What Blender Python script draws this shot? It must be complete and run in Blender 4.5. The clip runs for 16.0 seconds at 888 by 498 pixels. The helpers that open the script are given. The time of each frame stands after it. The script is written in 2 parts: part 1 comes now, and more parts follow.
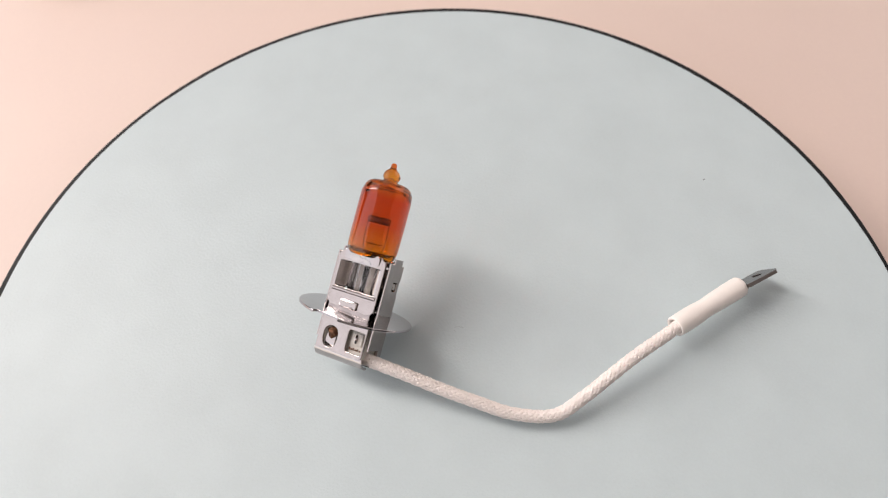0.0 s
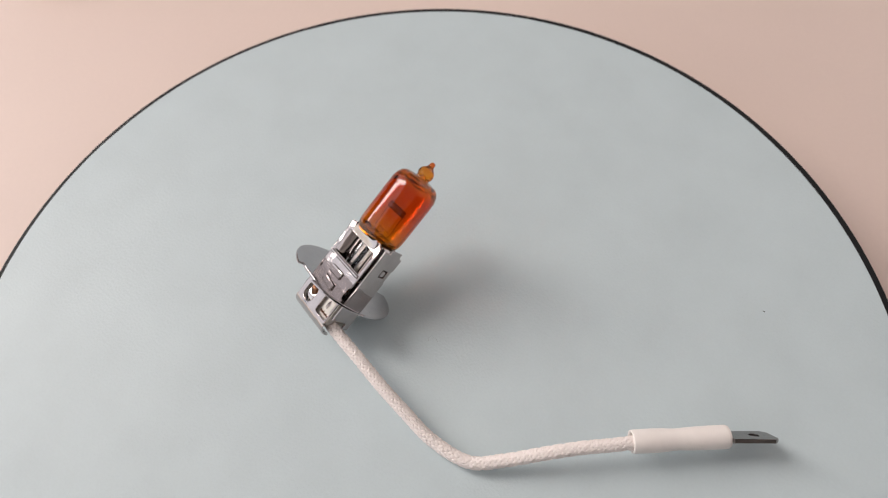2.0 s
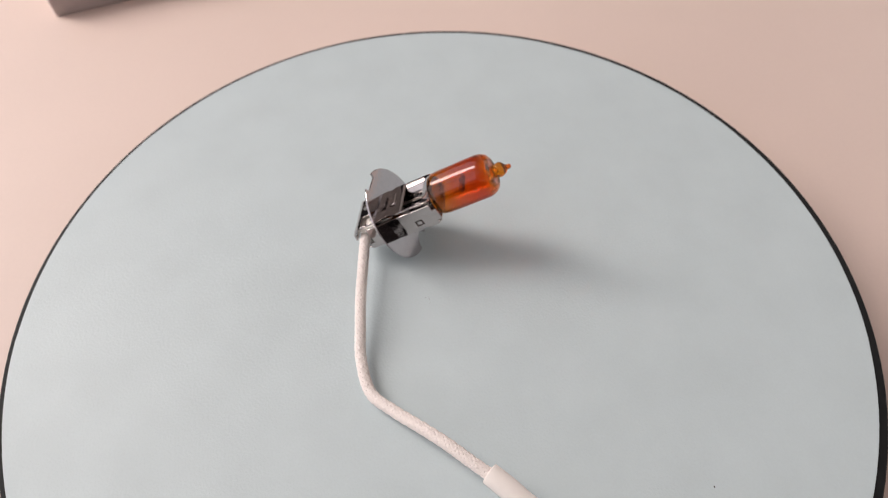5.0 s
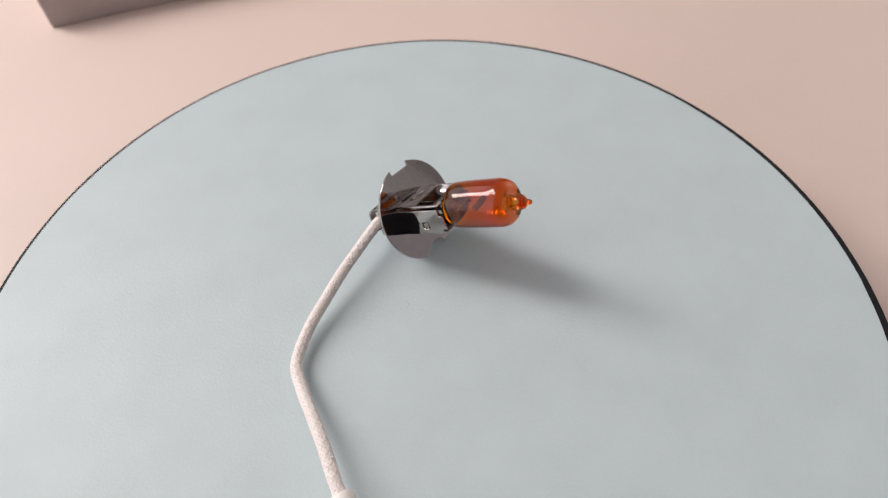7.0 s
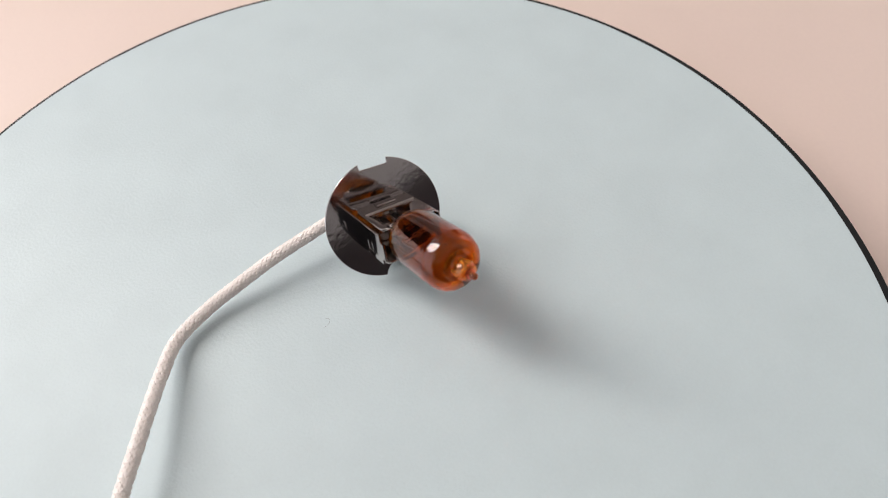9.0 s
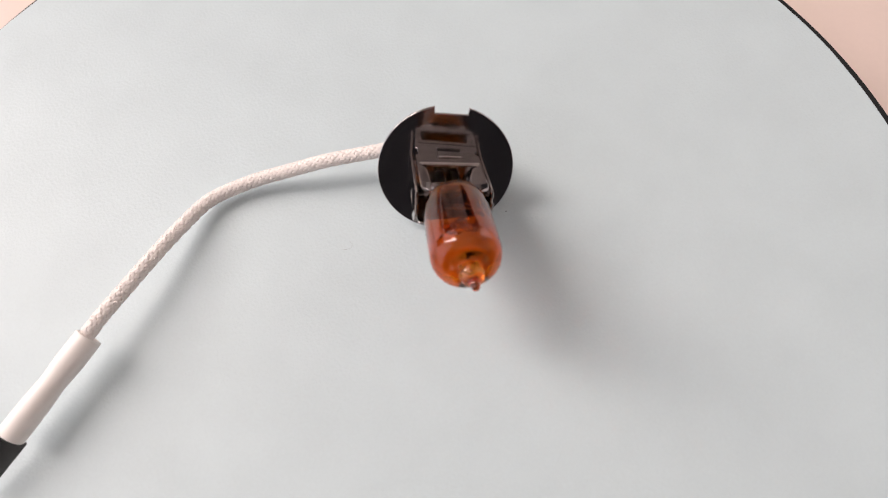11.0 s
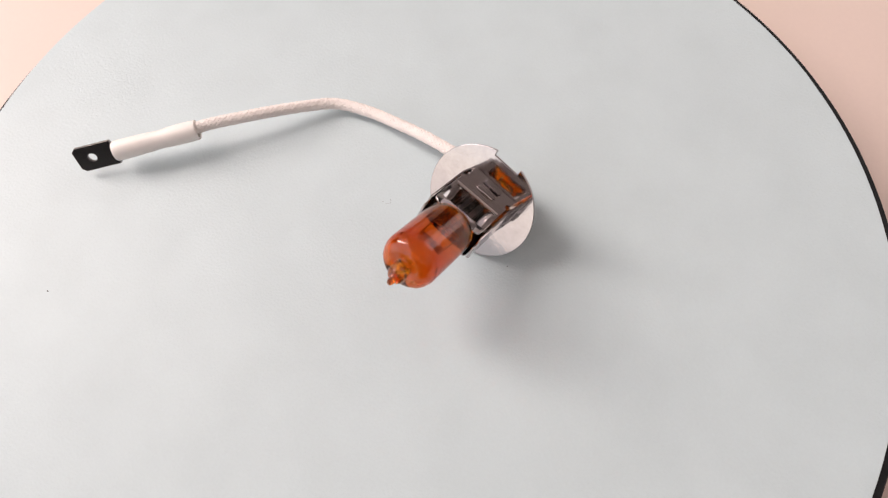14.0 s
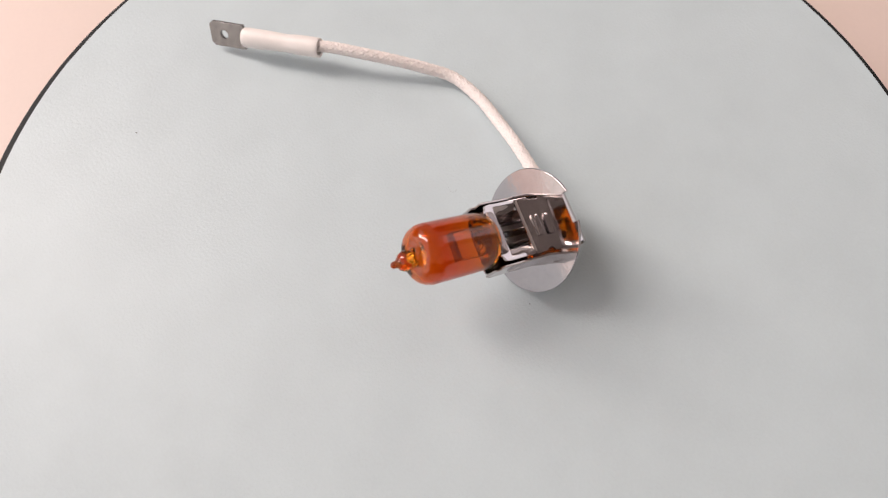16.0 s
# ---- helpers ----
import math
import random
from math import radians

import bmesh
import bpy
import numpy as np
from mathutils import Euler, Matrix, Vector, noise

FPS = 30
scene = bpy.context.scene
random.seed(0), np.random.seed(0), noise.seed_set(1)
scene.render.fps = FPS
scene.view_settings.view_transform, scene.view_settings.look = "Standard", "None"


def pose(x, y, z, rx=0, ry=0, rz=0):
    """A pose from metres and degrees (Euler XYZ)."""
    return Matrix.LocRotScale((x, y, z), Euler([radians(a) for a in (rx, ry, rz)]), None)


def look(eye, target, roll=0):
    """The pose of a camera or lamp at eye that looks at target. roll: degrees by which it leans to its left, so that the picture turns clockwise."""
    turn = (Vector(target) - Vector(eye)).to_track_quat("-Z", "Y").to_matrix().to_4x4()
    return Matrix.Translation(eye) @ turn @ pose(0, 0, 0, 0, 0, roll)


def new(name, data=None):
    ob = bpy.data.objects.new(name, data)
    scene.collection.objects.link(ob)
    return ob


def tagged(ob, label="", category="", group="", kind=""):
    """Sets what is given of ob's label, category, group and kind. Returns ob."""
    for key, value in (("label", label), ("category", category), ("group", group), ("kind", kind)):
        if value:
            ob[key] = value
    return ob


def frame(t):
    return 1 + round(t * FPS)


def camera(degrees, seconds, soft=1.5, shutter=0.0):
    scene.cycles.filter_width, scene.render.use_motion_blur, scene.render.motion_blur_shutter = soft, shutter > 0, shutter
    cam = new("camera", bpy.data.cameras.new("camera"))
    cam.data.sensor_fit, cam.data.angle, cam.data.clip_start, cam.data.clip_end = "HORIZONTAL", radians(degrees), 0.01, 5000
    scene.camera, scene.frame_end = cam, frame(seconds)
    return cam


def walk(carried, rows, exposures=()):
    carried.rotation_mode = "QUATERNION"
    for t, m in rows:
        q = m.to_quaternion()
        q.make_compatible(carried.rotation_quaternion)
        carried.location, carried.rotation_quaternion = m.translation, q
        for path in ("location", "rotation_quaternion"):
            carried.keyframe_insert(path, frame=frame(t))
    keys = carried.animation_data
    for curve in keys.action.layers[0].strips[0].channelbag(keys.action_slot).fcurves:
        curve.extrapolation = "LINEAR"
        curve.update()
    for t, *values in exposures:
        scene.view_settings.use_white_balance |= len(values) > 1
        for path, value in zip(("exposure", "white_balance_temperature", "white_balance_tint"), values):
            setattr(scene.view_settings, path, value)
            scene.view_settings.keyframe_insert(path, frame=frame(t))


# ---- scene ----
SPIN = -14.0  # degrees a second, clockwise seen from above
cam = camera(71.2, 16.0, soft=1.1)
cam.data.dof.use_dof, cam.data.dof.focus_distance, cam.data.dof.aperture_fstop = True, 0.112, 22
walk(cam, [
    (0.0, look((0.0107, -0.0536, 0.1154), (-0.0000, 0.0073, 0.0125), -2.66)),
    (0.5, look((0.0103, -0.0565, 0.1173), (-0.0000, 0.0041, 0.0142), -2.43)),
    (1.0, look((0.0088, -0.0578, 0.1180), (-0.0015, 0.0022, 0.0146), -2.67)),
    (1.5, look((0.0112, -0.0562, 0.1153), (0.0004, 0.0041, 0.0121), -3.00)),
    (2.0, look((0.0135, -0.0508, 0.1172), (0.0027, 0.0085, 0.0134), -2.88)),
    (2.5, look((0.0091, -0.0506, 0.1164), (-0.0012, 0.0087, 0.0126), -2.81)),
    (3.0, look((0.0101, -0.0511, 0.1159), (0.0002, 0.0082, 0.0121), -2.69)),
    (3.5, look((0.0165, -0.0572, 0.1181), (0.0069, 0.0023, 0.0143), -2.57)),
    (4.0, look((0.0094, -0.0657, 0.1200), (0.0003, -0.0089, 0.0147), -2.36)),
    (4.5, look((0.0141, -0.0703, 0.1151), (0.0046, -0.0088, 0.0125), -1.97)),
    (5.0, look((0.0130, -0.0750, 0.1205), (0.0024, -0.0064, 0.0226), -1.69)),
    (7.5, look((0.0192, -0.0706, 0.1095), (0.0063, 0.0025, 0.0152), -2.05)),
    (8.0, look((0.0212, -0.0642, 0.1097), (0.0094, 0.0093, 0.0156), -1.93)),
    (8.5, look((0.0211, -0.0551, 0.1047), (0.0098, 0.0143, 0.0074), -2.57)),
    (9.0, look((0.0240, -0.0441, 0.0998), (0.0135, 0.0176, -0.0026), -3.56)),
    (9.5, look((0.0208, -0.0390, 0.0975), (0.0099, 0.0151, -0.0090), -4.46)),
    (10.0, look((0.0192, -0.0365, 0.0958), (0.0098, 0.0130, -0.0131), -4.85)),
    (12.5, look((0.0191, -0.0376, 0.1016), (0.0094, 0.0061, -0.0097), -5.34)),
    (13.0, look((0.0195, -0.0470, 0.1093), (0.0078, -0.0020, -0.0013), -6.88)),
    (13.5, look((0.0201, -0.0466, 0.1135), (0.0087, -0.0006, 0.0032), -6.06)),
    (14.0, look((0.0216, -0.0505, 0.1103), (0.0101, -0.0043, 0.0002), -5.66)),
    (14.5, look((0.0167, -0.0499, 0.1075), (0.0062, -0.0059, -0.0036), -5.49)),
    (15.0, look((0.0139, -0.0505, 0.1101), (0.0027, -0.0054, -0.0006), -5.29)),
    (15.5, look((0.0116, -0.0506, 0.1086), (0.0005, -0.0058, -0.0022), -5.63)),
    (16.0, look((0.0103, -0.0514, 0.1086), (-0.0003, -0.0066, -0.0022), -4.95)),
], exposures=[
    (0.0, -0.16, 6850, 15), (1.0, -0.18, 6800, 15), (1.5, -0.26, 6750, 14), (2.0, -0.44, 6750, 14), (2.5, -0.48, 6750, 14), (3.5, -0.42, 6680, 14),
    (4.0, -0.40, 6650, 14), (4.5, -0.33, 6700, 15), (5.0, -0.38, 6820, 16), (7.5, -0.37, 6600, 12), (8.0, -0.20, 6600, 11), (9.0, -0.16, 6600, 11),
    (9.5, -0.18, 6600, 12), (10.0, -0.14, 6750, 15), (12.5, -0.06, 6980, 19), (13.0, -0.06, 6980, 19), (14.0, -0.06, 7000, 19), (14.5, -0.03, 7000, 19),
    (15.0, -0.06, 7000, 19), (15.5, -0.06, 7000, 19), (16.0, -0.21, 7000, 19)])

# ---- light: the windows of a closed room ----
world = bpy.data.worlds.new("world")
scene.world = world
world.use_nodes = True
wn = world.node_tree.nodes
sky = wn.new("ShaderNodeTexSky")
sky.sky_type, sky.sun_disc = "NISHITA", False
sky.sun_elevation, sky.sun_rotation = radians(40), radians(106)
wn["Background"].inputs["Strength"].default_value = 0.1
world.node_tree.links.new(sky.outputs[0], wn["Background"].inputs["Color"])

# the windows, and the bright patch of sky in the widest one
for title, place, aim, wide, high, watts, tone in (
        ("window_light", (-0.95, -0.15, 0.97), (0.0, -0.15, 0.85), 2.8, 1.26, 14.2, (1.0, 0.975, 0.945)),
        ("low_window_light", (-0.96, -0.85, 0.03), (0.0, -0.85, 0.03), 1.95, 0.56, 4.4, (1.0, 0.975, 0.945)),
        # unseen fill lamp, added to brighten the steel and the table's far right
        ("east_fill_light", (1.06, 1.20, 0.425), (0.0, 1.20, 0.425), 1.1, 0.95, 4.2, (1.0, 0.965, 0.94)),
        ("bright_sky_light", (-0.88, 0.25, 0.84), (0.0, 0.0, 0.1), 0.30, 0.95, 14.2, (1.0, 0.965, 0.925))):
    lamp = bpy.data.lights.new(title, "AREA")
    lamp.shape, lamp.size, lamp.size_y, lamp.energy, lamp.color = "RECTANGLE", wide, high, watts, tone
    new(title, lamp).matrix_world = look(place, aim)


# ---- materials ----
def mat(name, base, rough=0.5, metal=0.0, vary=0.06, scale=60.0, fine=0.03, bump=0.0, bump_scale=900.0, **extra):
    m = bpy.data.materials.new(name)
    m.use_nodes = True
    nt = m.node_tree
    b = nt.nodes["Principled BSDF"]
    b.inputs["Roughness"].default_value, b.inputs["Metallic"].default_value = rough, metal
    for k, v in extra.items():
        b.inputs[k.replace("_", " ")].default_value = v
    co = nt.nodes.new("ShaderNodeTexCoord")
    big, small = nt.nodes.new("ShaderNodeTexNoise"), nt.nodes.new("ShaderNodeTexNoise")
    big.inputs["Scale"].default_value, small.inputs["Scale"].default_value = scale, bump_scale
    big.inputs["Detail"].default_value, small.inputs["Detail"].default_value = 4, 3
    for n in (big, small):
        nt.links.new(co.outputs["Object"], n.inputs["Vector"])
    add = nt.nodes.new("ShaderNodeMix")
    add.data_type = "FLOAT"
    add.inputs[0].default_value = fine / (vary + fine) if vary + fine else 0
    nt.links.new(big.outputs[0], add.inputs[2])
    nt.links.new(small.outputs[0], add.inputs[3])
    ramp = nt.nodes.new("ShaderNodeMapRange")
    w = vary + fine
    ramp.inputs[1].default_value, ramp.inputs[2].default_value = 0.3, 0.7
    ramp.inputs[3].default_value, ramp.inputs[4].default_value = 1 - w, 1 + w
    nt.links.new(add.outputs[0], ramp.inputs[0])
    mul = nt.nodes.new("ShaderNodeVectorMath")
    mul.operation = "SCALE"
    mul.inputs[0].default_value = base
    nt.links.new(ramp.outputs[0], mul.inputs["Scale"])
    nt.links.new(mul.outputs[0], b.inputs["Base Color"])
    if bump:
        bp = nt.nodes.new("ShaderNodeBump")
        bp.inputs["Strength"].default_value, bp.inputs["Distance"].default_value = bump, 0.0003
        nt.links.new(small.outputs[0], bp.inputs["Height"])
        nt.links.new(bp.outputs[0], b.inputs["Normal"])
    return m


PAPER = mat("blue_card", (0.548, 0.628, 0.652), 0.5, vary=0.03, scale=70, fine=0.012, bump=0.23, bump_scale=1900)
RING = mat("black_edge", (0.010, 0.010, 0.011), 0.6, vary=0.2, scale=300, Specular_IOR_Level=0.2)
TABLE = mat("pink_table", (0.77, 0.61, 0.545), 0.55, vary=0.03, scale=12, fine=0.01)
WHITE = mat("white_paint", (0.82, 0.79, 0.77), 0.9, vary=0.02, scale=4)
FLOOR = mat("floor_boards", (0.07, 0.05, 0.04), 0.5, vary=0.2, scale=8)
DUSK = mat("brown_grey_paint", (0.085, 0.068, 0.07), 0.85, vary=0.1, scale=6)
# only on unseen boards that put dark into the metal's reflections
DARK = mat("dark_reflection_board", (0.03, 0.03, 0.035), 0.9, vary=0.2, scale=10)
STEEL = mat("bright_steel", (0.46, 0.43, 0.44), 0.08, 1.0, vary=0.04, scale=500, fine=0.02, bump=0.03, bump_scale=1200)
PLATED = STEEL.copy()  # flat stamped flange
PLATED.name = "plated_steel"
next(n for n in STEEL.node_tree.nodes if n.type == "VECT_MATH").inputs[0].default_value = (0.50, 0.455, 0.445)
nt = STEEL.node_tree  # thin pressed sheet is never quite flat
co, wav, bw = (nt.nodes.new(k) for k in ("ShaderNodeTexCoord", "ShaderNodeTexNoise", "ShaderNodeBump"))
wav.inputs["Scale"].default_value, wav.inputs["Detail"].default_value = 190, 1.5
bw.inputs["Strength"].default_value, bw.inputs["Distance"].default_value = 0.9, 0.0003
nt.links.new(co.outputs["Object"], wav.inputs["Vector"])
nt.links.new(wav.outputs[0], bw.inputs["Height"])
fine_bump = next(n for n in nt.nodes if n.type == "BUMP" and n != bw)
nt.links.new(bw.outputs[0], fine_bump.inputs["Normal"])
CERAMIC = mat("pale_insulator", (0.70, 0.66, 0.61), 0.5, vary=0.08, scale=700)
RUST = mat("dark_rivet", (0.12, 0.055, 0.03), 0.35, 0.8, vary=0.3, scale=1500)
SEAL = mat("clear_glass", (0.95, 0.95, 0.95), 0.05, vary=0, fine=0, Transmission_Weight=1.0, IOR=1.46)
AMBER = mat("amber_glass", (0.90, 0.2, 0.02), 0.01, vary=0, fine=0, Transmission_Weight=1.0, IOR=1.54)
nt = AMBER.node_tree  # the amber coat lies on the outside; it is thinner, yellower, at the base
geo, dot, rng, tint = (nt.nodes.new(k) for k in ("ShaderNodeTexCoord", "ShaderNodeVectorMath", "ShaderNodeMapRange", "ShaderNodeValToRGB"))
dot.operation = "DOT_PRODUCT"
dot.inputs[1].default_value = (0.1581, 0.8624, 0.4809)
nt.links.new(geo.outputs["Object"], dot.inputs[0])
nt.links.new(dot.outputs["Value"], rng.inputs[0])
rng.inputs[1].default_value, rng.inputs[2].default_value = 0.0070, 0.0256
nt.links.new(rng.outputs[0], tint.inputs[0])
# from 0.76 on, golden glints of shoulder and nub are put into the tint
stops = ((0.0, (0.81, 0.26, 0.010, 1)), (0.11, (0.76, 0.15, 0.0045, 1)), (0.34, (0.70, 0.059, 0.0022, 1)), (0.64, (0.66, 0.041, 0.0017, 1)), (0.76, (0.78, 0.13, 0.006, 1)), (0.83, (0.87, 0.29, 0.02, 1)), (0.97, (0.78, 0.13, 0.008, 1)))
for k, (at, tone) in enumerate(stops):
    e = tint.color_ramp.elements[0] if k == 0 else tint.color_ramp.elements.new(at)
    e.position, e.color = at, tone
tint.color_ramp.elements.remove(tint.color_ramp.elements[-1])
nt.links.new(tint.outputs[0], nt.nodes["Principled BSDF"].inputs["Base Color"])
WIRE = mat("tungsten", (0.30, 0.26, 0.24), 0.4, 1.0, vary=0.1, scale=3000)
BRAID = mat("white_braid", (0.87, 0.785, 0.75), 0.7, vary=0.03, scale=300, fine=0.03, bump_scale=6000)
PLASTIC = mat("white_sleeve", (0.89, 0.82, 0.78), 0.45, vary=0.03, scale=200, fine=0.01)
TIN = mat("tinned_tab", (0.20, 0.185, 0.18), 0.22, 1.0, vary=0.12, scale=600, fine=0.05)
BOXGREY = mat("grey_box_side", (0.50, 0.43, 0.42), 0.6, vary=0.06, scale=40)
BOXRED = mat("red_box_top", (0.35, 0.10, 0.10), 0.5, vary=0.06, scale=40)


# ---- builders ----
def mesh_of(bm, smooth=True):
    me = bpy.data.meshes.new("part")
    bmesh.ops.recalc_face_normals(bm, faces=bm.faces)
    flat = bm.faces.layers.int.get("flat")
    plain = [f.index for f in bm.faces if f[flat]] if flat else []
    bm.to_mesh(me)
    bm.free()
    if smooth:
        me.shade_smooth()
        me.set_sharp_from_angle(angle=radians(33))
        for k in plain:
            me.polygons[k].use_smooth = False
    return me


def part(name, data, material, parent, label="", m=None, smooth=True):
    if isinstance(data, bmesh.types.BMesh):
        data = mesh_of(data, smooth)
    data.materials.clear()
    data.materials.append(material)
    ob = new(name, data)
    ob.parent = parent
    if m is not None:
        ob.matrix_local = m
    return tagged(ob, label)


def thing(name, label, category, m=None, group="", kind=""):
    ob = new(name)
    if m is not None:
        ob.matrix_world = m
    return tagged(ob, label, category, group, kind)


def box(bm, x0, y0, z0, x1, y1, z1, bevel=0.0):
    r = bmesh.ops.create_cube(bm, size=1, matrix=Matrix.Translation(((x0 + x1) / 2, (y0 + y1) / 2, (z0 + z1) / 2))
                              @ Matrix.Diagonal((x1 - x0, y1 - y0, z1 - z0, 1)))
    if bevel:
        edges = {e for v in r["verts"] for e in v.link_edges}
        bmesh.ops.bevel(bm, geom=list(edges), offset=bevel, segments=2, affect="EDGES", profile=0.5)
        flat = bm.faces.layers.int.new("flat")
        bm.normal_update()
        for f in bm.faces:
            f[flat] = max(abs(c) for c in f.normal) > 0.999
        bm.faces.index_update()
    return bm


def lathe(profile, n=48):
    """A body of revolution round z from (radius, z) pairs."""
    bm = bmesh.new()
    rings = []
    for r, z in profile:
        if r < 1e-7:
            rings.append([bm.verts.new((0, 0, z))])
        else:
            rings.append([bm.verts.new((r * math.cos(2 * math.pi * k / n), r * math.sin(2 * math.pi * k / n), z)) for k in range(n)])
    for a, b in zip(rings, rings[1:]):
        for k in range(n):
            q = [a[k % len(a)], a[(k + 1) % len(a)], b[(k + 1) % len(b)], b[k % len(b)]]
            q = list(dict.fromkeys(q))
            if len(q) > 2:
                bm.faces.new(q)
    return bm


def sheet(outlines, thick, bevel):
    """A flat plate in xy with openings, bevelled all round, centred on z = 0. The first outline is the outer one."""
    cu = bpy.data.curves.new("sheet", "CURVE")
    cu.dimensions, cu.fill_mode = "2D", "BOTH"
    cu.extrude, cu.bevel_depth, cu.bevel_resolution, cu.offset = thick / 2 - bevel, bevel, 2, -bevel
    for pts in outlines:
        sp = cu.splines.new("POLY")
        sp.points.add(len(pts) - 1)
        for p, (x, y) in zip(sp.points, pts):
            p.co = (x, y, 0, 1)
        sp.use_cyclic_u = True
    ob = bpy.data.objects.new("sheet", cu)
    scene.collection.objects.link(ob)
    me = bpy.data.meshes.new_from_object(ob.evaluated_get(bpy.context.evaluated_depsgraph_get()))
    bpy.data.objects.remove(ob)
    bpy.data.curves.remove(cu)
    bm = bmesh.new()
    bm.from_mesh(me)
    bmesh.ops.remove_doubles(bm, verts=bm.verts, dist=1e-7)
    bm.to_mesh(me)
    bm.free()
    me.shade_smooth()
    me.set_sharp_from_angle(angle=radians(35))
    for f in me.polygons:
        f.use_smooth = abs(f.normal.z) < 0.999
    return me


def rounded(x0, y0, x1, y1, r, n=5):
    pts = []
    for cx, cy, a in ((x1 - r, y1 - r, 0), (x0 + r, y1 - r, 90), (x0 + r, y0 + r, 180), (x1 - r, y0 + r, 270)):
        pts += [(cx + r * math.cos(radians(a + 90 * k / n)), cy + r * math.sin(radians(a + 90 * k / n))) for k in range(n + 1)]
    return pts


def smooth_path(ctrl, step):
    """Evenly spaced points along a Catmull-Rom curve through ctrl."""
    c = [Vector(p) for p in ctrl]
    c = [2 * c[0] - c[1], *c, 2 * c[-1] - c[-2]]
    raw = []
    for k in range(1, len(c) - 2):
        a, b, d, g = c[k - 1:k + 3]
        for i in range(40):
            s = i / 40
            raw.append(0.5 * (2 * b + (d - a) * s + (2 * a - 5 * b + 4 * d - g) * s * s + (3 * b - a - 3 * d + g) * s ** 3))
    raw.append(c[-2])
    out, left = [raw[0]], step
    for a, b in zip(raw, raw[1:]):
        seg = (b - a).length
        while seg >= left > 0:
            a = a + (b - a) * (left / seg)
            out.append(a.copy())
            seg = (b - a).length
            left = step
        left -= seg
    return out


def frames_along(path):
    """Tangent, normal and binormal along a path, without twist."""
    n = Vector((0, 0, 1))
    out = []
    for i, p in enumerate(path):
        t = (path[min(i + 1, len(path) - 1)] - path[max(i - 1, 0)]).normalized()
        n = (n - t * n.dot(t)).normalized()
        out.append((p, t, n, t.cross(n)))
    return out


def tube(bm, path, radius, n=8, flat=1.0, normals=None):
    fr = frames_along(path)
    rings = []
    for i, (p, t, a, b) in enumerate(fr):
        if normals:
            a = (normals[i] - t * normals[i].dot(t)).normalized()
            b = t.cross(a)
        r = radius(i / (len(path) - 1)) if callable(radius) else radius
        rings.append([bm.verts.new(p + a * (r * flat * math.cos(2 * math.pi * k / n)) + b * (r * math.sin(2 * math.pi * k / n))) for k in range(n)])
    for x, y in zip(rings, rings[1:]):
        for k in range(n):
            bm.faces.new((x[k], x[(k + 1) % n], y[(k + 1) % n], y[k]))
    bm.faces.new(rings[0][::-1])
    bm.faces.new(rings[-1])
    return bm


# ---- structure: a room with a table ----
TABLE_Z = -0.020


def slab(name, x0, y0, z0, x1, y1, z1, material, label, category="wall"):
    ob = part(name, box(bmesh.new(), x0, y0, z0, x1, y1, z1), material, None, label, smooth=False)
    return tagged(ob, label, category, kind="structure")


slab("floor", -1.1, -2.0, -0.82, 2.0, 2.1, -0.77, FLOOR, "brown wooden floor of the room", "floor")
slab("ceiling", -1.1, -2.0, 1.75, 2.0, 2.1, 1.8, WHITE, "white painted ceiling", "ceiling")
slab("wall_north", -1.0, 2.0, -0.77, 2.0, 2.1, 1.75, WHITE, "plain white painted wall")
slab("wall_east", 1.9, -1.9, -0.77, 2.0, 0.55, 1.75, WHITE, "plain white painted wall")
# unseen white wall and its return, brought close in to brighten the steel's reflections
slab("wall_return", 1.15, 0.55, -0.77, 1.9, 0.65, 1.75, WHITE, "plain white painted wall")
northeast = thing("bounce_wall_northeast", "unseen white wall added to brighten reflections, with an opening for the fill lamp", "wall", kind="structure")
for y0, y1, z0, z1 in ((0.55, 0.65, -0.77, 1.75), (1.75, 2.0, -0.77, 1.75), (0.65, 1.75, -0.77, -0.05), (0.65, 1.75, 0.90, 1.75)):
    part("wall_piece", box(bmesh.new(), 1.05, y0, z0, 1.15, y1, z1), WHITE, northeast, smooth=False)
slab("wall_south", -1.0, -2.0, -0.77, 2.0, -1.9, 1.75, WHITE, "plain white painted wall")
# unseen dark board under the window, added so the steel front reflects dark
slab("dark_board_west", -1.0, 0.15, -0.77, -0.97, 1.3, 0.33, DARK, "unseen dark board, added for dark reflections in the steel", "panelling")
# unseen dark boards round the lower half of the room, added for dark reflections
slab("dark_board_east", 1.86, -1.86, -0.77, 1.9, -0.55, 0.45, DUSK, "unseen dark brown board, added for dark reflections in the steel", "panelling")
slab("dark_board_south", -0.78, -1.9, -0.77, 1.9, -1.86, 1.10, DARK, "unseen dark board, added for dark reflections in the steel", "panelling")
slab("dark_board_north", 0.0, 1.96, -0.77, 1.05, 2.0, 0.58, DARK, "unseen dark board, added for dark reflections in the steel", "panelling")
west = thing("wall_west", "white painted wall with a wide window opening", "wall", kind="structure")
for y0, y1, z0, z1 in ((-2.0, -1.85, -0.77, 1.75), (1.3, 2.1, -0.77, 1.75), (0.15, 1.3, -0.77, 0.33), (-1.85, 0.15, -0.77, -0.25), (-1.85, 1.3, 1.64, 1.75)):
    part("wall_piece", box(bmesh.new(), -1.1, y0, z0, -1.0, y1, z1), WHITE, west, smooth=False)

table = thing("table", "pale pink matt tabletop", "table", pose(0, 0, TABLE_Z), kind="structure")
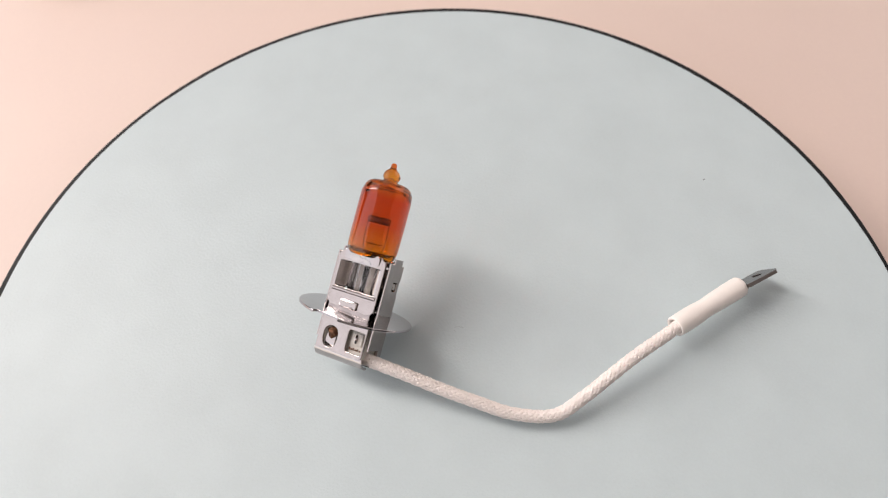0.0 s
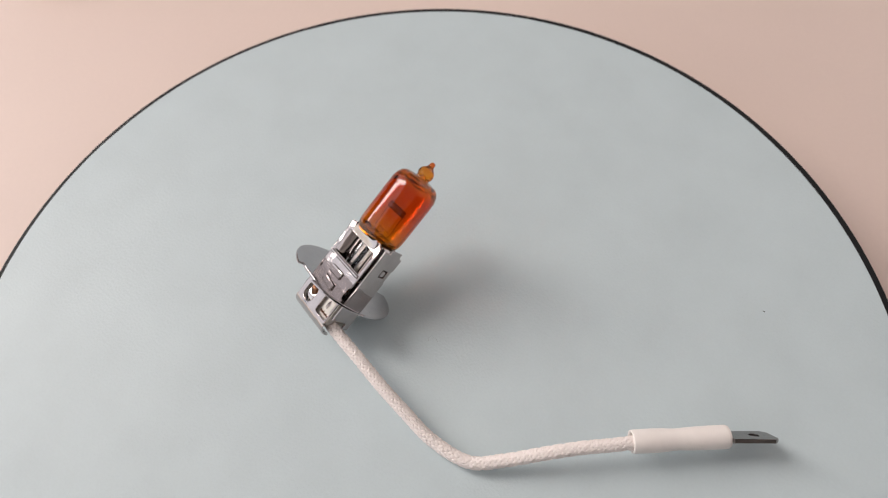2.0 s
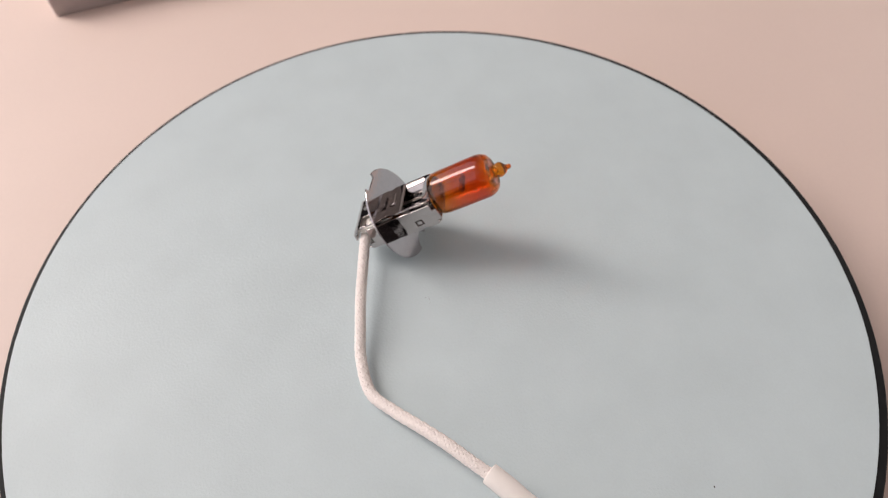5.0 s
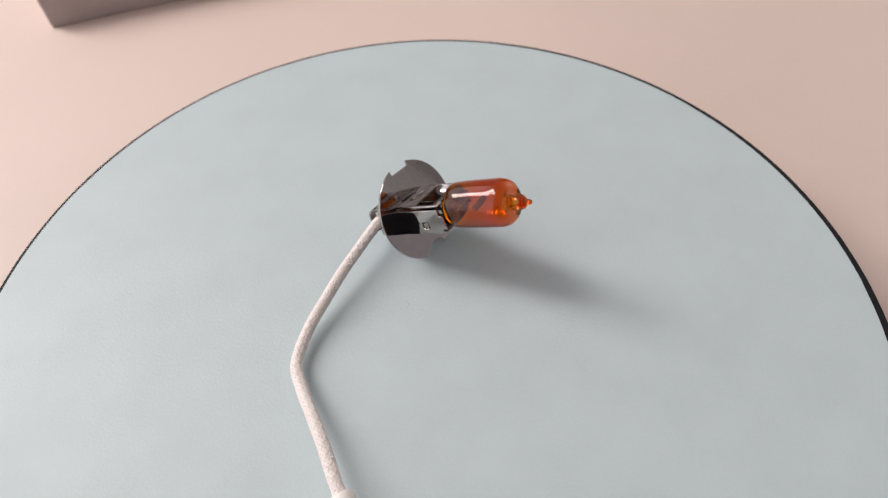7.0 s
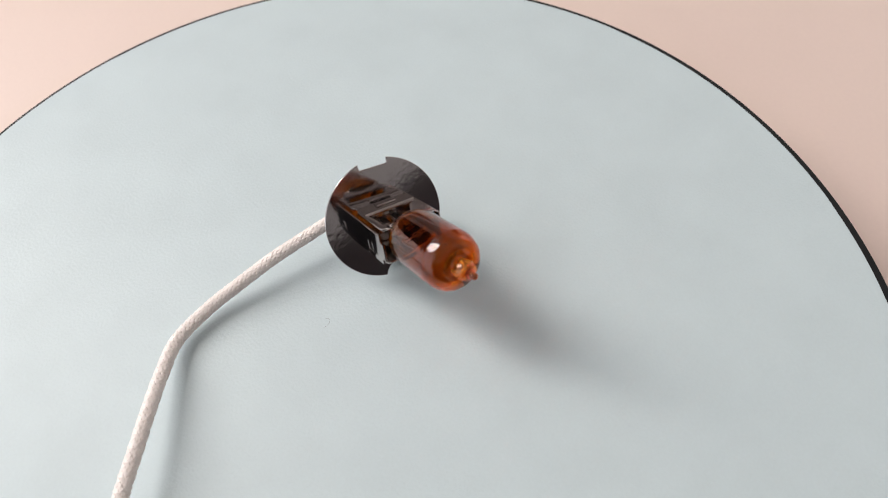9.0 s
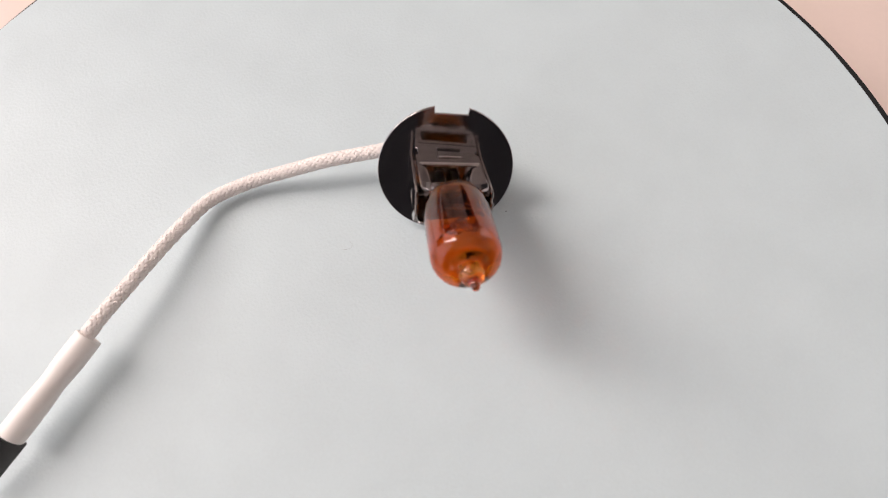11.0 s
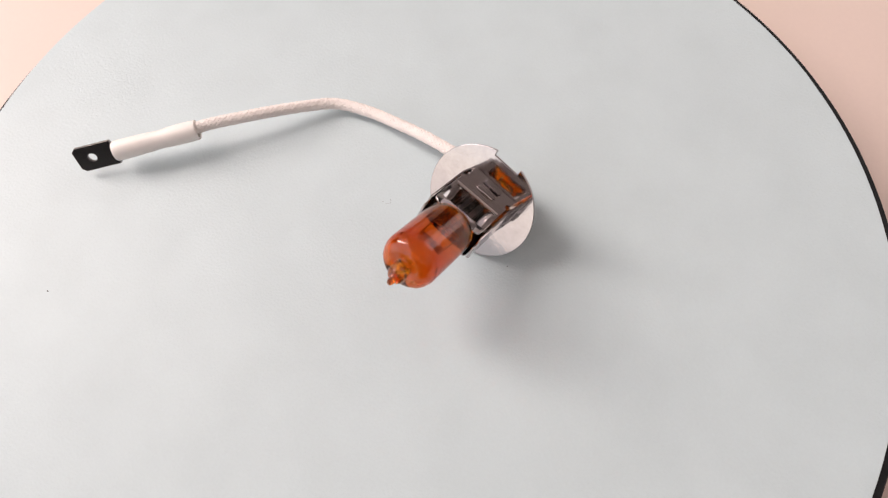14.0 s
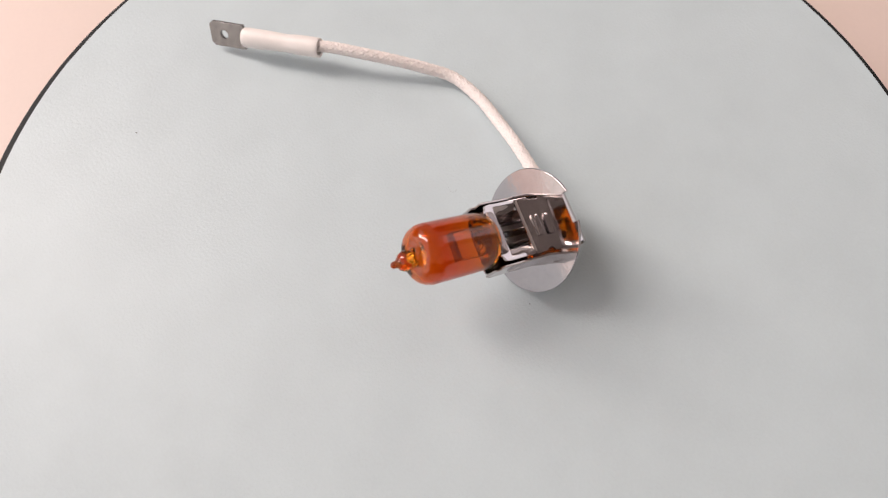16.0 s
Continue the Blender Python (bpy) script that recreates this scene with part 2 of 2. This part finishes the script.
part("tabletop", box(bmesh.new(), -0.72, -0.116, -0.03, 0.46, 0.55, 0, 0.003), TABLE, table)
for sx in (-0.65, 0.40):
    for sy in (-0.08, 0.48):
        part("leg", box(bmesh.new(), sx - 0.025, sy - 0.025, -0.75, sx + 0.025, sy + 0.025, -0.03), TABLE, table, smooth=False)

# ---- flat box on the table ----
carton = thing("flat_box", "flat grey cardboard box with a red lid on the table", "box", pose(-0.1641, 0.1143, TABLE_Z, 0, 0, 30))
part("box_side", box(bmesh.new(), 0, 0, 0, 0.16, 0.09, 0.0145, 0.0006), BOXGREY, carton)
part("lid", box(bmesh.new(), -0.0006, -0.0006, 0.0146, 0.1606, 0.0906, 0.0165, 0.0006), BOXRED, carton, "dull red lid")

# ---- turntable ----
R = 0.094
turntable = thing("turntable", "round display turntable covered with pale blue card, black edge", "turntable", pose(0, 0, 0))
part("platter", lathe([(0, -0.0075), (R, -0.0075), (R + 0.0008, -0.007), (R + 0.0008, -0.0006), (R + 0.0005, -0.0003), (R - 0.0040, -0.0003), (0, -0.0003)], 160), RING, turntable, "thin black platter edge")
part("foot", lathe([(0, -0.020), (0.062, -0.020), (0.064, -0.018), (0.064, -0.0076), (0, -0.0076)], 96), RING, turntable, "black round foot")
bm = bmesh.new()
loops = []
for inset, z in ((0.0, -0.0002), (0.0, -0.00008), (0.00008, 0.0), (0.004, 0.0)):
    loops.append([])
    for k in range(180):
        a = 2 * math.pi * k / 180
        near = abs((a + radians(22) + math.pi) % (2 * math.pi) - math.pi)
        cut = 0.00012 * ((a * 1.45 + 0.3) % 1.0)  # cut by hand in short runs
        r = R + 0.0008 - 0.00150 - 0.0003 * math.cos(a - radians(70)) + 0.00150 * math.exp(-(near / radians(34)) ** 2) - cut - inset
        loops[-1].append(bm.verts.new((r * math.cos(a), r * math.sin(a), z)))
for a, b in zip(loops, loops[1:]):
    for k in range(180):
        bm.faces.new((a[k], a[(k + 1) % 180], b[(k + 1) % 180], b[k]))
bm.faces.new(loops[-1])
part("card", bm, PAPER, turntable, "pale blue paper card")

bm = bmesh.new()
hair = [(3.6, -4.3), (3.2, -3.7), (3.5, -3.2), (4.2, -3.0), (5.2, -3.3)]
tube(bm, smooth_path([(x / 1000, y / 1000, 0.00006) for x, y in hair], 0.0002), 0.000011, 5)
part("hair", bm, DUSK, turntable, "tiny dark hair on the card")
for x, y, r in ((55.6, 40.3, 0.18), (-23.4, -0.3, 0.12)):
    bm = bmesh.new()
    bmesh.ops.create_icosphere(bm, subdivisions=1, radius=r / 1000, matrix=Matrix.Translation((x / 1000, y / 1000, 0)) @ Matrix.Diagonal((1.3, 0.8, 0.4, 1)))
    part("speck", bm, RING, turntable)

# ---- halogen bulb ----
S = 0.00094
AXIS = Vector((0.1581, 0.8624, 0.4809)).normalized()
side = Vector((0.988, -0.16, 0.04))
side = (side - AXIS * side.dot(AXIS)).normalized()
side = Matrix.Rotation(radians(-10.4), 3, AXIS) @ side
back = AXIS.cross(side)
HUB = Vector((-16.165, -7.0, 9.95)) * S
B = Matrix.Translation(HUB) @ Matrix((side, back, AXIS)).transposed().to_4x4()
# in the bulb's own space: x across, -y the front, z to the tip, in units of S
bulb = thing("halogen_bulb", "amber glass halogen car bulb with steel base and white wire", "bulb", pose(0, 0, 0))
U = B @ Matrix.Scale(S, 4)


def mm(me_or_bm, m=None):
    """Takes a mesh from bulb units into the turntable's space."""
    t = U @ m if m else U
    if isinstance(me_or_bm, bmesh.types.BMesh):
        bmesh.ops.transform(me_or_bm, matrix=t, verts=me_or_bm.verts)
    else:
        me_or_bm.transform(t)
    return me_or_bm


# flange with its two notches
def flange_outline():
    pts, rad = [], 11.55
    for k in range(720):
        x, y = rad * math.cos(radians(k / 2)), rad * math.sin(radians(k / 2))
        if abs(x) < 2.75 and y < 0:
            y = -10.1
        if y > 0 and abs(x + 0.7) < 2.75:
            y = min(y, 12.0 - math.sqrt(max(0.0, 2.9 ** 2 - (x + 0.7) ** 2)))
        pts.append((x + 0.2, y + 0.2))
    return pts


part("flange", mm(sheet([flange_outline()], 0.5, 0.12), Matrix.Rotation(radians(3.0), 4, "Y") @ Matrix.Rotation(radians(4.0), 4, "X")),
     PLATED, bulb, "round steel flange with notches")


def ribbon(profile, a0, a1, thick, axis="x"):
    """A bent strip: the profile's points (depth, height) drawn out across, with thickness."""
    bm = bmesh.new()
    p = [Vector(q) for q in profile]
    nor = []
    for k in range(len(p)):
        t = (p[min(k + 1, len(p) - 1)] - p[max(k - 1, 0)]).normalized()
        nor.append(Vector((-t.y, t.x)) * (thick / 2))
    ring = [q + n for q, n in zip(p, nor)] + [q - n for q, n in reversed(list(zip(p, nor)))]

    def at(a, q):
        return (a, q.x, q.y) if axis == "x" else (q.y, q.x, a)
    lo, hi = [bm.verts.new(at(a0, q)) for q in ring], [bm.verts.new(at(a1, q)) for q in ring]
    n = len(ring)
    for k in range(n):
        bm.faces.new((lo[k], lo[(k + 1) % n], hi[(k + 1) % n], hi[k]))
    for cap in (lo, hi):
        for k in range(len(p) - 1):
            bm.faces.new((cap[k], cap[k + 1], cap[n - 2 - k], cap[n - 1 - k]))
    bmesh.ops.recalc_face_normals(bm, faces=bm.faces)
    return bm


FACE = -3.1
CX = 0.4
FRONT = Matrix.Translation((CX, FACE, 0)) @ Matrix.Rotation(radians(90), 4, "X")  # x across, y to the tip


def relief(sg):
    """Half-round relief in the plate's edge, just above the flange."""
    arc = [(sg * (5.3 - 0.55 * math.sin(math.pi * k / 10)), 0.3 - 0.9 * math.cos(math.pi * k / 10)) for k in range(11)]
    return arc if sg > 0 else arc[::-1]


outer = [(-5.0, -8.2), (5.0, -8.2), (5.3, -7.8), *relief(1), (5.3, 10.6), (5.1, 11.3), (4.4, 11.6), (4.2, 12.0), (-4.2, 12.0), (-4.4, 11.6), (-5.1, 11.3), (-5.3, 10.6), *relief(-1), (-5.3, -7.8)]
front = part("front_plate", mm(sheet([outer, rounded(-4.6, 4.4, 4.6, 9.7, 0.35), rounded(-4.1, -7.7, -0.9, -3.4, 1.55), rounded(1.3, -7.4, 5.0, -3.0, 0.5)], 0.45, 0.09), FRONT),
             STEEL, bulb, "bright pressed steel front with openings")
# lip that grips the glass: a shallow pressed tray with a rolled top
bm = bmesh.new()
nx, nz = 20, 10
grid = []
for r in range(nz + 1):
    v = r / nz
    row = []
    for c in range(nx + 1):
        u = 2 * c / nx - 1
        half = 3.9 * (1 - 0.10 * abs(2 * v - 1) ** 4)
        z = 10.0 + 2.15 * v - 0.25 * (1 - u * u) * (1 - v)
        y = FACE - 0.28 - 0.22 * math.sin(math.pi * v) * (1 - 0.6 * u ** 4) - 0.8 * v * v * (1 - 0.35 * u * u)
        row.append(Vector((CX + u * half, y, z)))
    grid.append(row)
outside_v = [[bm.verts.new(p) for p in row] for row in grid]
inside_v = [[bm.verts.new(p + Vector((0, 0.32, 0))) for p in row] for row in grid]
for r in range(nz):
    for c in range(nx):
        bm.faces.new((outside_v[r][c], outside_v[r][c + 1], outside_v[r + 1][c + 1], outside_v[r + 1][c]))
        bm.faces.new((inside_v[r][c], inside_v[r + 1][c], inside_v[r + 1][c + 1], inside_v[r][c + 1]))
border = [(0, c) for c in range(nx)] + [(r, nx) for r in range(nz)] + [(nz, c) for c in range(nx, 0, -1)] + [(r, 0) for r in range(nz, 0, -1)]
for (a, b), (c, e) in zip(border, border[1:] + border[:1]):
    bm.faces.new((outside_v[a][b], inside_v[a][b], inside_v[c][e], outside_v[c][e]))
part("lip", mm(bm), STEEL, front)
# rolled flanks of the opening
for sg in (-1, 1):
    prof = [(FACE + 0.05, CX + sg * 4.7), (FACE + 0.15, CX + sg * 4.3), (FACE + 0.45, CX + sg * 3.7), (FACE + 0.95, CX + sg * 3.1), (FACE + 1.6, CX + sg * 2.65), (FACE + 2.4, CX + sg * 2.4), (FACE + 3.4, CX + sg * 2.3)]
    part("flank", mm(ribbon(prof, 4.6, 9.5, 0.35, "z")), STEEL, front)
# raised tongue, pressed out of the plate just above the flange
part("tongue", mm(box(bmesh.new(), CX - 2.3, FACE - 0.62, 0.60, CX + 1.7, FACE - 0.1, 2.25, 0.25)), STEEL, front, "raised tongue in the steel front")
part("crease", mm(ribbon([(FACE - 0.15, 3.6), (FACE - 0.34, 3.8), (FACE - 0.34, 3.95), (FACE - 0.15, 4.15)], CX - 4.9, CX + 4.9, 0.3)), STEEL, front)
# curled lower edge
skirt = [(FACE, -8.0), (FACE + 0.1, -8.6), (FACE + 0.5, -9.2), (FACE + 1.1, -9.7), (FACE + 1.9, -9.95), (FACE + 2.8, -10.0)]
part("curled_edge", mm(ribbon(skirt, CX - 5.4, CX + 5.5, 0.4)), STEEL, front)
for sg in (-1, 1):
    m = Matrix.Translation((CX + sg * 5.9, 0, 0)) @ Matrix.Rotation(radians(90), 4, "Y") @ Matrix.Rotation(radians(90), 4, "Z")
    shape = [(-2.6, -6.2), (1.6, -6.2), (1.6, -7.6), (3.2, -7.6), (3.2, 5.0), (2.9, 5.2), (2.9, 8.0), (3.2, 8.3), (3.2, 11.2), (2.2, 11.2), (2.2, 12.4), (-1.0, 12.4), (-1.0, 11.4), (-2.6, 11.4)]
    flank = part("side_plate", mm(sheet([shape, rounded(0.3, 6.0, 1.9, 7.8, 0.15)], 0.45, 0.12), m), STEEL, bulb)
    part("stud", mm(box(bmesh.new(), CX + sg * 5.75 - 0.3, 0.55, 6.25, CX + sg * 5.75 + 0.3, 1.65, 7.55, 0.12)), STEEL, flank)
part("back_plate", mm(sheet([rounded(-5.4, -8.8, 5.4, 11.6, 0.6)], 0.45, 0.14), Matrix.Translation((CX, 3.2, 0)) @ Matrix.Rotation(radians(90), 4, "X")), STEEL, bulb)
part("insulator", mm(box(bmesh.new(), CX - 5.0, FACE + 0.75, -8.3, CX + 5.0, 2.7, -0.8, 0.35)), CERAMIC, bulb, "pale ceramic insulator inside the base")
bm = bmesh.new()
bmesh.ops.create_uvsphere(bm, u_segments=24, v_segments=16, radius=1.2, matrix=Matrix.Translation((CX - 2.4, FACE + 0.55, -4.7)) @ Matrix.Diagonal((1, 0.6, 1, 1)))
for v in bm.verts:
    v.co += (v.co - Vector((CX - 2.4, FACE + 0.55, -4.7))) * (0.45 * noise.noise(v.co * 1.7))
part("rivet", mm(bm), RUST, bulb, "dark brown crumpled contact rivet")
part("contact_strip", mm(ribbon([(FACE + 0.62, -5.2), (FACE + 0.45, -5.9), (FACE + 0.45, -6.9), (FACE + 0.7, -7.6)], CX - 3.6, CX - 1.5, 0.25)), STEEL, bulb, "bright contact strip")
part("ceramic_boss", mm(box(bmesh.new(), CX + 1.9, FACE + 0.40, -5.9, CX + 4.4, FACE + 0.9, -3.4, 0.2)), CERAMIC, bulb, "raised pale pad in the opening")
part("solder_drip", mm(tube(bmesh.new(), smooth_path([(CX + 2.9, FACE + 0.42, -3.7), (CX + 3.05, FACE + 0.30, -4.4), (CX + 3.0, FACE + 0.28, -5.0), (CX + 3.1, FACE + 0.4, -5.5)], 0.15),
                              lambda u: 0.16 + 0.22 * math.sin(math.pi * u) ** 2, 8)), STEEL, bulb, "small bright solder drip")
for k, (w, h) in enumerate(((0.22, 0.5), (0.30, 0.32), (0.2, 0.55), (0.34, 0.3), (0.2, 0.5), (0.28, 0.35))):
    x = CX + 1.75 + 0.46 * k
    part("stamped_mark", mm(box(bmesh.new(), x, FACE + 0.58, -6.9, x + w, FACE + 0.78, -6.9 + h)), RUST, bulb)


def rounded_profile(pts, n=6):
    """Catmull-Rom through (radius, height) pairs."""
    c = [Vector(p) for p in pts]
    c = [c[0], *c, c[-1]]
    out = []
    for k in range(1, len(c) - 2):
        a, b, d, g = c[k - 1:k + 3]
        for i in range(n):
            t = i / n
            q = 0.5 * (2 * b + (d - a) * t + (2 * a - 5 * b + 4 * d - g) * t * t + (3 * b - a - 3 * d + g) * t ** 3)
            out.append((max(q.x, 0.0), q.y))
    out.append(tuple(c[-1]))
    out[0] = (0.0, out[0][1])
    return out


# glass: outer wall with nub, and the hollow
prof = [(0.0, 11.4), (3.6, 11.4), (4.5, 11.7), (4.95, 12.6), (5.1, 14), (5.15, 18), (5.15, 23.2), (5.05, 24.6), (4.65, 25.75), (3.95, 26.5), (3.1, 26.85), (2.4, 26.75), (1.85, 26.65), (1.5, 26.85),
        (1.5, 27.3), (1.74, 27.95), (1.68, 28.5), (1.35, 29.15), (0.85, 29.6), (0.6, 30.0), (0.58, 30.4), (0.4, 30.8), (0.0, 30.95)]
inner = [(0.0, 12.3), (2.6, 12.3), (3.9, 12.6), (4.3, 13.6), (4.4, 18), (4.4, 23.0), (4.25, 24.2), (3.8, 25.1), (3.1, 25.6), (2.4, 25.65), (1.7, 25.6), (1.1, 25.8), (0.75, 26.4), (0.65, 27.2), (0.35, 27.8), (0.0, 27.9)]
shell = lathe(rounded_profile(prof), 72)
bmesh.ops.recalc_face_normals(shell, faces=shell.faces)
hollow = lathe(rounded_profile(inner), 72)
bmesh.ops.recalc_face_normals(hollow, faces=hollow.faces)
bmesh.ops.reverse_faces(hollow, faces=hollow.faces)
outside = len(shell.faces)
hm = bpy.data.meshes.new("hollow")
hollow.to_mesh(hm)
shell.from_mesh(hm)
for v in shell.verts:  # hand-worked glass: slightly uneven
    p = noise.noise(v.co * 1.1 + Vector((7, 3, 1))) * 0.09 * max(0.0, min(1.0, (v.co.z - 22.5) / 2.0))
    v.co += Vector((v.co.x, v.co.y, 0)).normalized() * p
for v in shell.verts:  # body and nub are not quite in line
    inline = max(0.0, min(1.0, (30.0 - v.co.z) / 4.0))
    v.co.x += 0.38 * inline
    v.co.y -= 0.45 * inline
mm(shell)
gm = bpy.data.meshes.new("glass")
shell.to_mesh(gm)
gm.shade_smooth()
glass = part("glass_envelope", gm, AMBER, bulb, "amber orange glass capsule with pinched tip")
gm.materials.append(SEAL)  # the hollow is bare glass
for poly in gm.polygons[outside:]:
    poly.material_index = 1
# dark spring wire under the base
loop = [(5.2, 0.6, -7.4), (6.0, 1.4, -8.6), (5.6, 2.4, -9.6), (3.6, 2.8, -10.0), (1.0, 2.9, -9.6), (0.2, 2.9, -8.4)]
part("spring_wire", mm(tube(bmesh.new(), smooth_path([(CX + x, y, z) for x, y, z in loop], 0.25), 0.24, 8)), RING, bulb, "dark spring wire")
# pinch seal
part("pinch_seal", mm(box(bmesh.new(), CX - 2.1, -1.3, 0.5, CX + 2.1, 1.3, 11.2, 0.5)), SEAL, bulb, "clear flattened glass seal")
for sg in (-1, 1):
    part("foil", mm(box(bmesh.new(), CX + sg * 1.1 - 0.45, -0.06, 2.0, CX + sg * 1.1 + 0.45, 0.06, 9.5)), WIRE, bulb, "thin grey foil in the seal")
# filament and leads
coil = [Vector((-1.95 + 4.6 * i / 352, -0.7 + 0.62 * math.cos(2 * math.pi * i / 22), 19.0 + 0.62 * math.sin(2 * math.pi * i / 22))) for i in range(353)]
part("filament", mm(tube(bmesh.new(), coil, 0.085, 5)), WIRE, glass, "coiled dark filament")
for sx in (-1, 1):
    x = CX - 0.05 + sx * 2.3
    lead = [Vector((x - sx * 0.9, -0.3, 12.5)), Vector((x - sx * 0.25, -0.4, 13.2)), Vector((x + sx * 0.05, -0.5, 14.4)), Vector((x + sx * 0.05, -0.65, 17.0)), Vector((x, -0.7, 19.0))]
    part("lead_wire", mm(tube(bmesh.new(), smooth_path(lead, 0.3), 0.085, 6)), WIRE, glass)
# curled wire end and the bead that ties the leads at the foot of the capsule
curl = [Vector((CX - 0.6 + 0.75 * math.cos(a), -0.6 + 0.25 * math.sin(a * 0.5), 13.7 + 0.75 * math.sin(a))) for a in [k * 0.35 for k in range(20)]]
part("lead_curl", mm(tube(bmesh.new(), curl, 0.09, 6)), WIRE, glass, "curled end of a lead wire")
bead = [Vector((CX - 2.2, -0.5, 14.3)), Vector((CX - 0.7, -0.6, 14.15)), Vector((CX + 0.9, -0.6, 14.2)), Vector((CX + 2.2, -0.5, 14.3))]
part("cross_wire", mm(tube(bmesh.new(), smooth_path(bead, 0.3), 0.10, 6)), WIRE, glass)

# cable
CABLE = [[-16.5, -14.0, 6.9], [-11.9, -15.6, 6.8], [-4.5, -17.3, 6.1], [2.8, -19.0, 5.1], [10.1, -20.3, 3.8], [17.2, -21.3, 2.6], [25.2, -20.5, 2.3], [30.7, -16.5, 3.5], [35.9, -11.7, 4.9], [40.8, -7.2, 5.8], [46.0, -2.8, 6.2], [50.0, 0.9, 6.1]]
path = smooth_path([Vector(p) * S for p in CABLE], 0.00035)
cable = part("cable", tube(bmesh.new(), path, 0.93 * S, 14), BRAID, bulb, "white braided glass-fibre wire")
fr = frames_along(path)
bm = bmesh.new()
for hand_ in (-1, 1):
    for k in range(8):
        pts, nrm = [], []
        for i, (p, t, a, b) in enumerate(fr):
            s = i * 0.00035 / S
            ang = hand_ * 2 * math.pi * s / 9.0 + 2 * math.pi * k / 8
            over = hand_ * math.cos(8 * 2 * math.pi * s / 9.0 + math.pi * k)
            d = a * math.cos(ang) + b * math.sin(ang)
            pts.append(p + d * ((1.06 + 0.10 * over) * S))
            nrm.append(d)
        tube(bm, pts, 0.32 * S, 8, 0.62, nrm)
tagged(part("braid", bm, BRAID, cable, "woven white braid"), kind="stuff")

# sleeve and tab
SA, SC, TE = Vector((48.5, -0.2, 5.8)) * S, Vector((61.7, 10.5, 5.0)) * S, Vector((70.0, 16.6, 4.1)) * S
d = (SC - SA).normalized()
span = (SC - SA).length / S + 0.9


def sleeve_radius(u):
    return 2.16 + 0.05 * math.sin(u * 9.0) - 0.14 * math.exp(-((u - 0.45) / 0.10) ** 2)


wall = [(1.4, 3.0), (1.6, -0.3), (1.9, -0.5), (2.1, -0.4)]
wall += [(sleeve_radius(k / 24), -0.2 + span * k / 24) for k in range(25)]
wall += [(2.05, span), (1.75, span + 0.1), (1.45, span), (1.35, span - 2.0), (1.4, 3.0)]
wide_axis = d.to_track_quat("Z", "Y").to_matrix().to_4x4()
bm = lathe(wall, 40)
bmesh.ops.transform(bm, matrix=Matrix.Translation(SA) @ wide_axis @ Matrix.Scale(S, 4), verts=bm.verts)
part("sleeve", bm, PLASTIC, bulb, "white plastic insulating sleeve")
tabdir = (TE - SC).normalized()
across = Matrix.Rotation(radians(-61), 3, tabdir) @ Vector((0, 0, 1)).cross(tabdir).normalized()
T = Matrix.Translation(SC) @ Matrix((tabdir, across, tabdir.cross(across))).transposed().to_4x4() @ Matrix.Scale(S, 4)
hole = [(6.0 + 0.95 * math.cos(2 * math.pi * k / 24), 0.95 * math.sin(2 * math.pi * k / 24)) for k in range(24)]
tab = sheet([[(-2, -1.3), (0.6, -1.3), (0.9, -2.8), (8.7, -2.8), (9.6, -2.0), (9.6, 2.0), (8.7, 2.8), (0.9, 2.8), (0.6, 1.3), (-2, 1.3)], hole], 0.8, 0.1)
tab.transform(T)
spade = part("spade_terminal", tab, TIN, bulb, "flat tinned spade terminal with a hole")
crimp = ribbon([(-1.15, 0.1), (-1.2, -0.45), (-0.8, -0.95), (0.0, -1.1), (0.8, -0.95), (1.2, -0.45), (1.15, 0.1)], -1.5, 1.9, 0.3)
bmesh.ops.transform(crimp, matrix=T, verts=crimp.verts)
part("crimp", crimp, STEEL, spade, "bright folded crimp under the terminal")


def motions():
    turn = [(k * 0.25, pose(0, 0, 0, 0, 0, SPIN * k * 0.25)) for k in range(65)]
    walk(turntable, turn)
    walk(bulb, turn)


motions()
